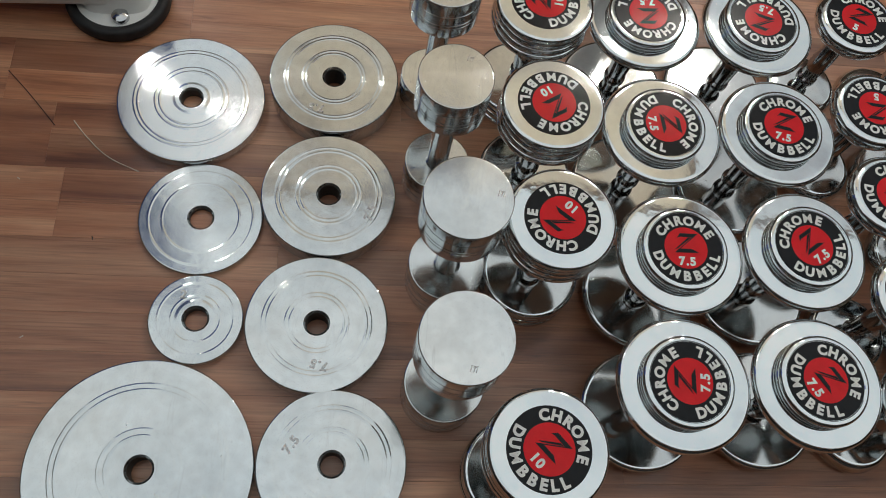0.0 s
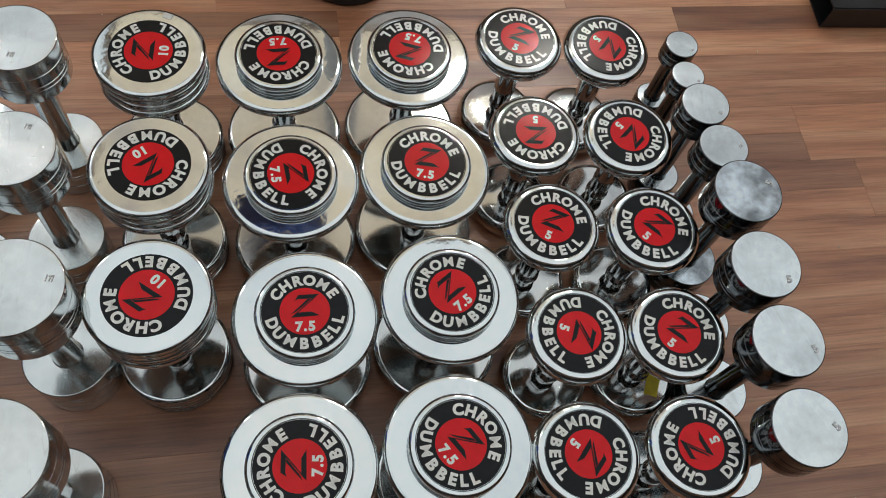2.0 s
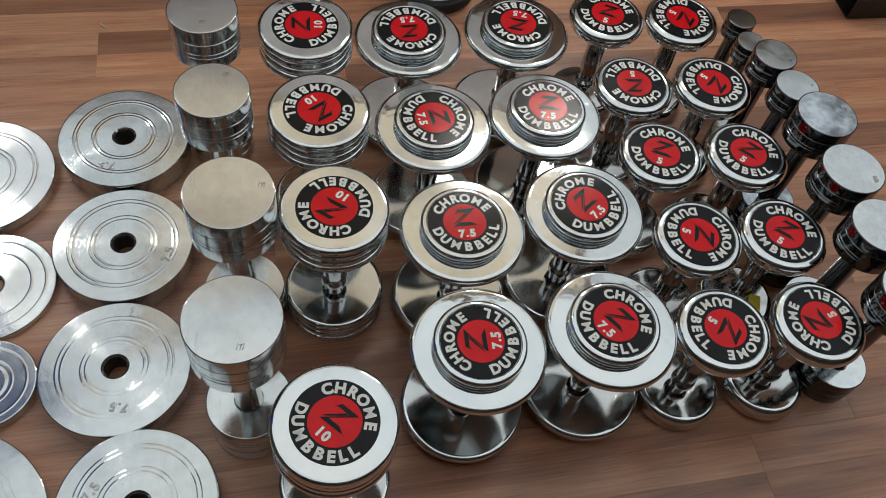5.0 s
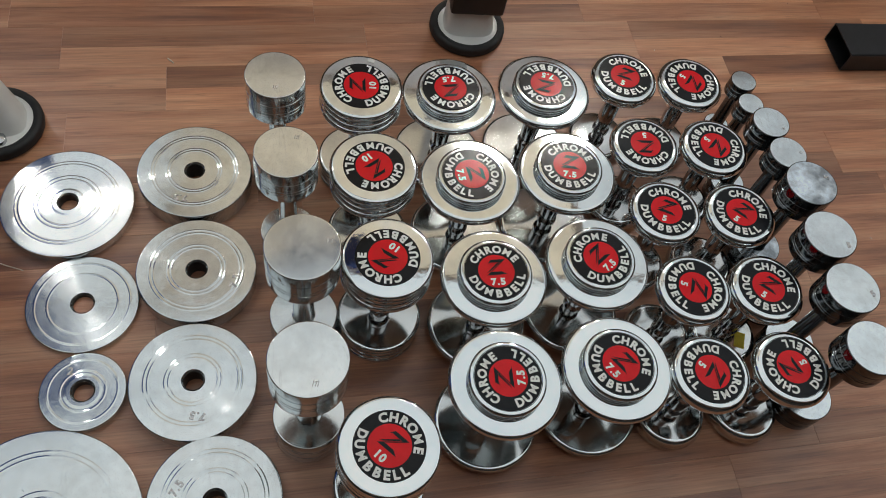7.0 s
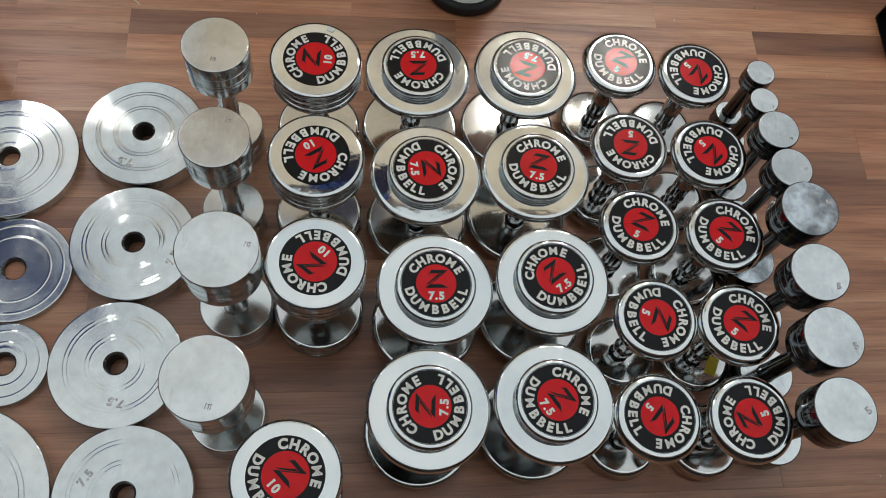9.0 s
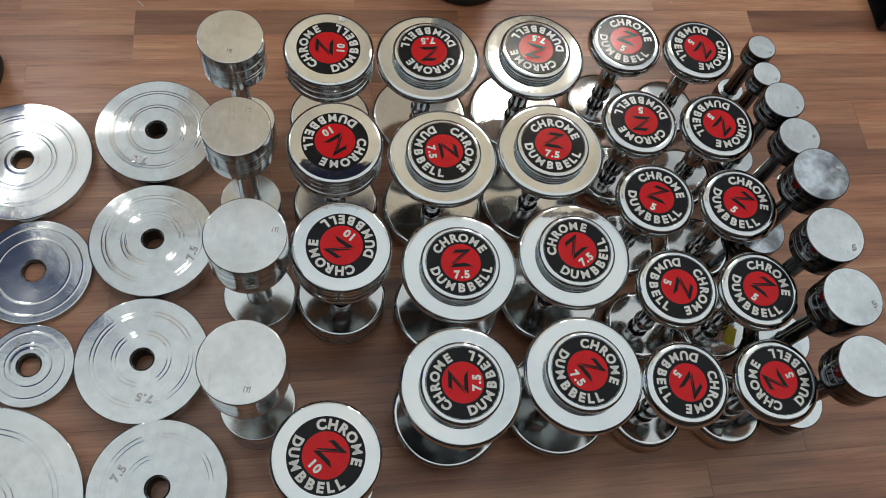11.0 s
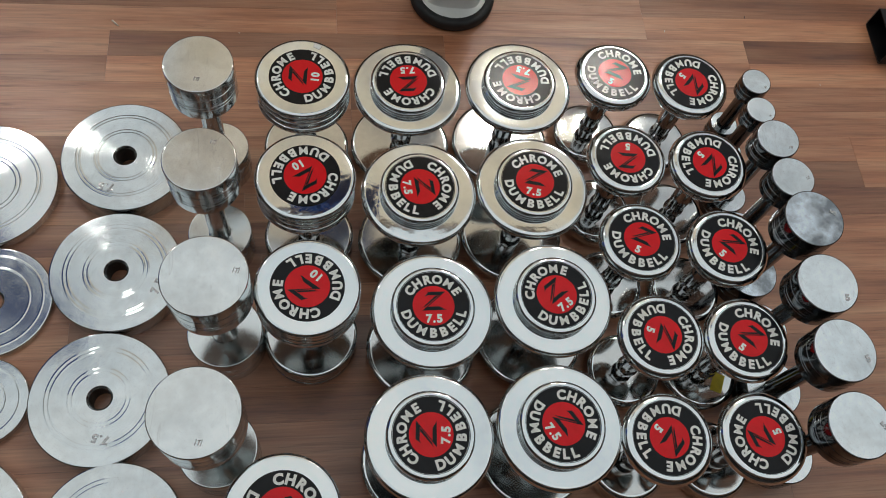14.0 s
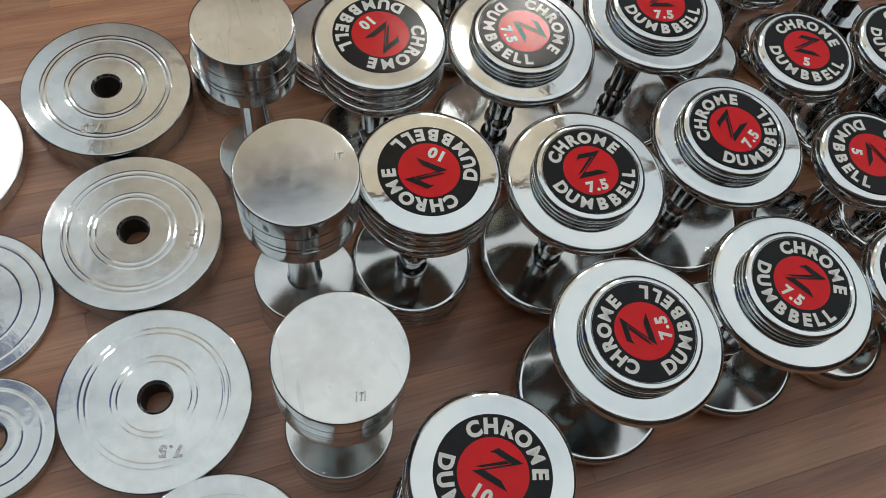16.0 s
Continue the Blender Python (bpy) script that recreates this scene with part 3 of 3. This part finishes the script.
part("base_rail", bm, WHITE_PAINT, left_leg)
part("shroud", box(-0.75, -0.13, 0.075, 0.115, 0.120, 1.65, 0.012), BLUE_PAINT, left_leg, "dark blue side panel")
part("bracket", box(-0.128, 0.035, 0.078, 0.112, 0.120, 0.29, 0.010), BLUE_PAINT, left_leg, "dark blue low bracket")
far_leg = machine_foot(0.533, 1.319, 0, 0.12, 0.0)
part("sleeve", box(-0.050, 0.060, -0.045, 0.06, 0.085, 0.22, 0.006), BLACK_STEEL, far_leg, "black sleeve")


def steel_tube():
    thing = tagged(new("steel_tube"), "black painted rectangular steel tube with an open end", "steel tube")
    thing.matrix_basis = pose(1.384, 1.243, 0, 0, 0, 2.5)
    s, t, w, n = 0.100, 0.050, 0.003, 0.8
    bm = bmesh.new()
    loops = []
    for x, a in ((0.0, 0.0), (n, 0.0), (n, w), (0.0, w)):
        loops.append([bm.verts.new((x, yy, zz)) for yy, zz in ((a, a), (s - a, a), (s - a, t - a), (a, t - a))])
    for a, b in zip(loops, loops[1:] + loops[:1]):
        for i in range(4):
            bm.faces.new((a[i], a[(i + 1) % 4], b[(i + 1) % 4], b[i]))
    bmesh.ops.bevel(bm, geom=[e for e in bm.edges if abs(e.verts[0].co.x - e.verts[1].co.x) > 0.5], offset=0.0025, segments=2, affect="EDGES")
    part("tube", bm, BLACK_STEEL, thing)


steel_tube()


def strand(name, points, radius, material, label, category):
    """A thin bent strand lying on the floor."""
    cu = bpy.data.curves.new(name, "CURVE")
    cu.dimensions, cu.bevel_depth, cu.bevel_resolution = "3D", radius, 2
    sp = cu.splines.new("BEZIER")
    sp.bezier_points.add(len(points) - 1)
    for b, p in zip(sp.bezier_points, points):
        b.co, b.handle_left_type, b.handle_right_type = p, "AUTO", "AUTO"
    cu.materials.append(material)
    ob = new(name, cu)
    bpy.context.view_layer.update()
    me = bpy.data.meshes.new_from_object(ob.evaluated_get(bpy.context.evaluated_depsgraph_get()))
    bpy.data.objects.remove(ob)
    return tagged(new(name, me), label, category)


strand("plastic_strand", [(-0.369, 0.804, 0.0012), (-0.343, 0.778, 0.001), (-0.309, 0.752, 0.001), (-0.260, 0.733, 0.001)], 0.0009, STRAW, "thin pale plastic strand lying loose on the floor", "strand")
strand("dark_thread", [(-0.482, 0.876, 0.0008), (-0.444, 0.842, 0.0008), (-0.394, 0.793, 0.0008)], 0.0006, RUBBER, "thin dark thread lying on the floor", "thread")
tape = tagged(new("tape_piece", finish(box(-0.015, 0.015, -0.009, 0.009, 0, 0.0006), "tape_piece", YELLOW, False)), "small piece of yellow tape on a dumbbell head", "tape")
tape.matrix_basis = pose(0.945, 0.577, 0.0274, 0, 0, 70)
foil = tagged(new("sticker_scrap", finish(box(-0.0055, 0.0055, -0.0040, 0.0040, 0, 0.0004), "sticker_scrap", WHITE_PRINT, False)), "torn pale sticker scrap on a dumbbell head", "sticker")
foil.matrix_basis = pose(0.305, 1.003, 0.2340, 0, 0, -25)
strand("wood_sliver", [(-0.072, 1.206, 0.0018), (-0.060, 1.195, 0.0018)], 0.0016, STRAW, "short pale wood sliver lying on the floor", "sliver")
dice = random.Random(11)
for x, y in ((0.95, 1.28), (1.12, 1.33), (1.25, 1.18), (1.32, 1.45), (1.30, 0.80), (1.22, 0.42), (0.15, 1.20), (-0.30, 0.62), (-0.42, 0.70), (1.18, 0.62), (0.62, 0.24), (-0.36, 0.47)):
    a, n = dice.uniform(0, 3.14), dice.uniform(0.002, 0.006)
    tagged(strand("floor_scrap", [(x, y, 0.0008), (x + n * math.cos(a), y + n * math.sin(a), 0.0008)], dice.uniform(0.0006, 0.0011), dice.choice((STRAW, STRAW, RUBBER)), "tiny scrap of debris on the floor", "scrap"), group="floor debris")


# ---- floor boards ----
BOARD, ORIGIN = 0.0545, Vector((-0.073, 1.186))
turn = pose(0, 0, 0, 0, 0, TURN_BOARDS)


def board_mesh(length):
    bm = bmesh.new()
    e, w = 0.00025, BOARD
    lo = [bm.verts.new(p) for p in ((0.00008, 0.00008, -0.011), (length - 0.00008, 0.00008, -0.011), (length - 0.00008, w - 0.00008, -0.011), (0.00008, w - 0.00008, -0.011))]
    mid = [bm.verts.new(p) for p in ((0.00008, 0.00008, -e), (length - 0.00008, 0.00008, -e), (length - 0.00008, w - 0.00008, -e), (0.00008, w - 0.00008, -e))]
    hi = [bm.verts.new(p) for p in ((e, e, 0), (length - e, e, 0), (length - e, w - e, 0), (e, w - e, 0))]
    for a, b in ((lo, mid), (mid, hi)):
        for i in range(4):
            bm.faces.new((a[i], a[(i + 1) % 4], b[(i + 1) % 4], b[i]))
    bm.faces.new(hi)
    return bm


def trim(points, axis, limit, side):
    """Cuts a polygon at a wall."""
    out = []
    for a, b in zip(points, points[1:] + points[:1]):
        da, db = (a[axis] - limit) * side, (b[axis] - limit) * side
        if da >= 0:
            out.append(a)
        if da * db < 0:
            out.append(a.lerp(b, da / (da - db)))
    return out


LENGTH = 0.5925
BOARDS = {tone: finish(board_mesh(LENGTH), "board", wood, False) for tone, wood in FLOOR_WOOD.items()}
dice = random.Random(5)
far_v, far_f = [], []
# where the joints of a pair of strips fall, and the tones of the strips beyond the dumbbells
JOINTS = {-1: 0.0, 0: -0.196, 1: 0.295}
TONES = {
    (3, -1): "mid", (2, -1): "mid", (3, 0): "mid", (2, 0): "dark", (3, 1): "light", (2, 1): "mid",
    (1, -1): "mid", (0, -1): "mid", (1, 0): "dark", (0, 0): "mid", (1, 1): "mid", (0, 1): "mid", (1, 2): "dark", (0, 2): "light",
    (-1, -1): "mid", (-2, -1): "mid", (-1, 0): "dark", (-2, 0): "light", (-1, 1): "light", (-2, 1): "light", (-1, 2): "dark", (-2, 2): "light",
}
for row in range(-76, 64):
    if row % 2 == 0:
        start = JOINTS[row // 2] if row // 2 in JOINTS else dice.uniform(0, LENGTH)
    for k in range(-9, 10):
        n = LENGTH
        m = pose(ORIGIN.x, ORIGIN.y, 0) @ turn @ pose(start + k * n, row * BOARD, 0)
        c = m @ Vector((n / 2, BOARD / 2, 0))
        if -1.1 < c.x < 2.1 and -0.5 < c.y < 2.0:
            tone = TONES.get((row, k)) or dice.choice(("dark", "mid", "mid", "mid", "light"))
            ob = part("board", BOARDS[tone], None, floor)
            ob.matrix_basis = m
        else:
            quad = [m @ Vector(p) for p in ((0.0003, 0.0003, 0), (n - 0.0003, 0.0003, 0), (n - 0.0003, BOARD - 0.0003, 0), (0.0003, BOARD - 0.0003, 0))]
            quad = trim(trim(trim(trim(quad, 0, X0, 1), 0, X1, -1), 1, Y0, 1), 1, Y1, -1)
            if len(quad) > 2:
                far_f.append(tuple(range(len(far_v), len(far_v) + len(quad))))
                far_v += [tuple(p) for p in quad]
me = bpy.data.meshes.new("far_boards")
me.from_pydata(far_v, [], far_f)
me.materials.append(FLOOR_FAR)
tagged(part("far_boards", me, FLOOR_FAR, floor), kind="stuff")
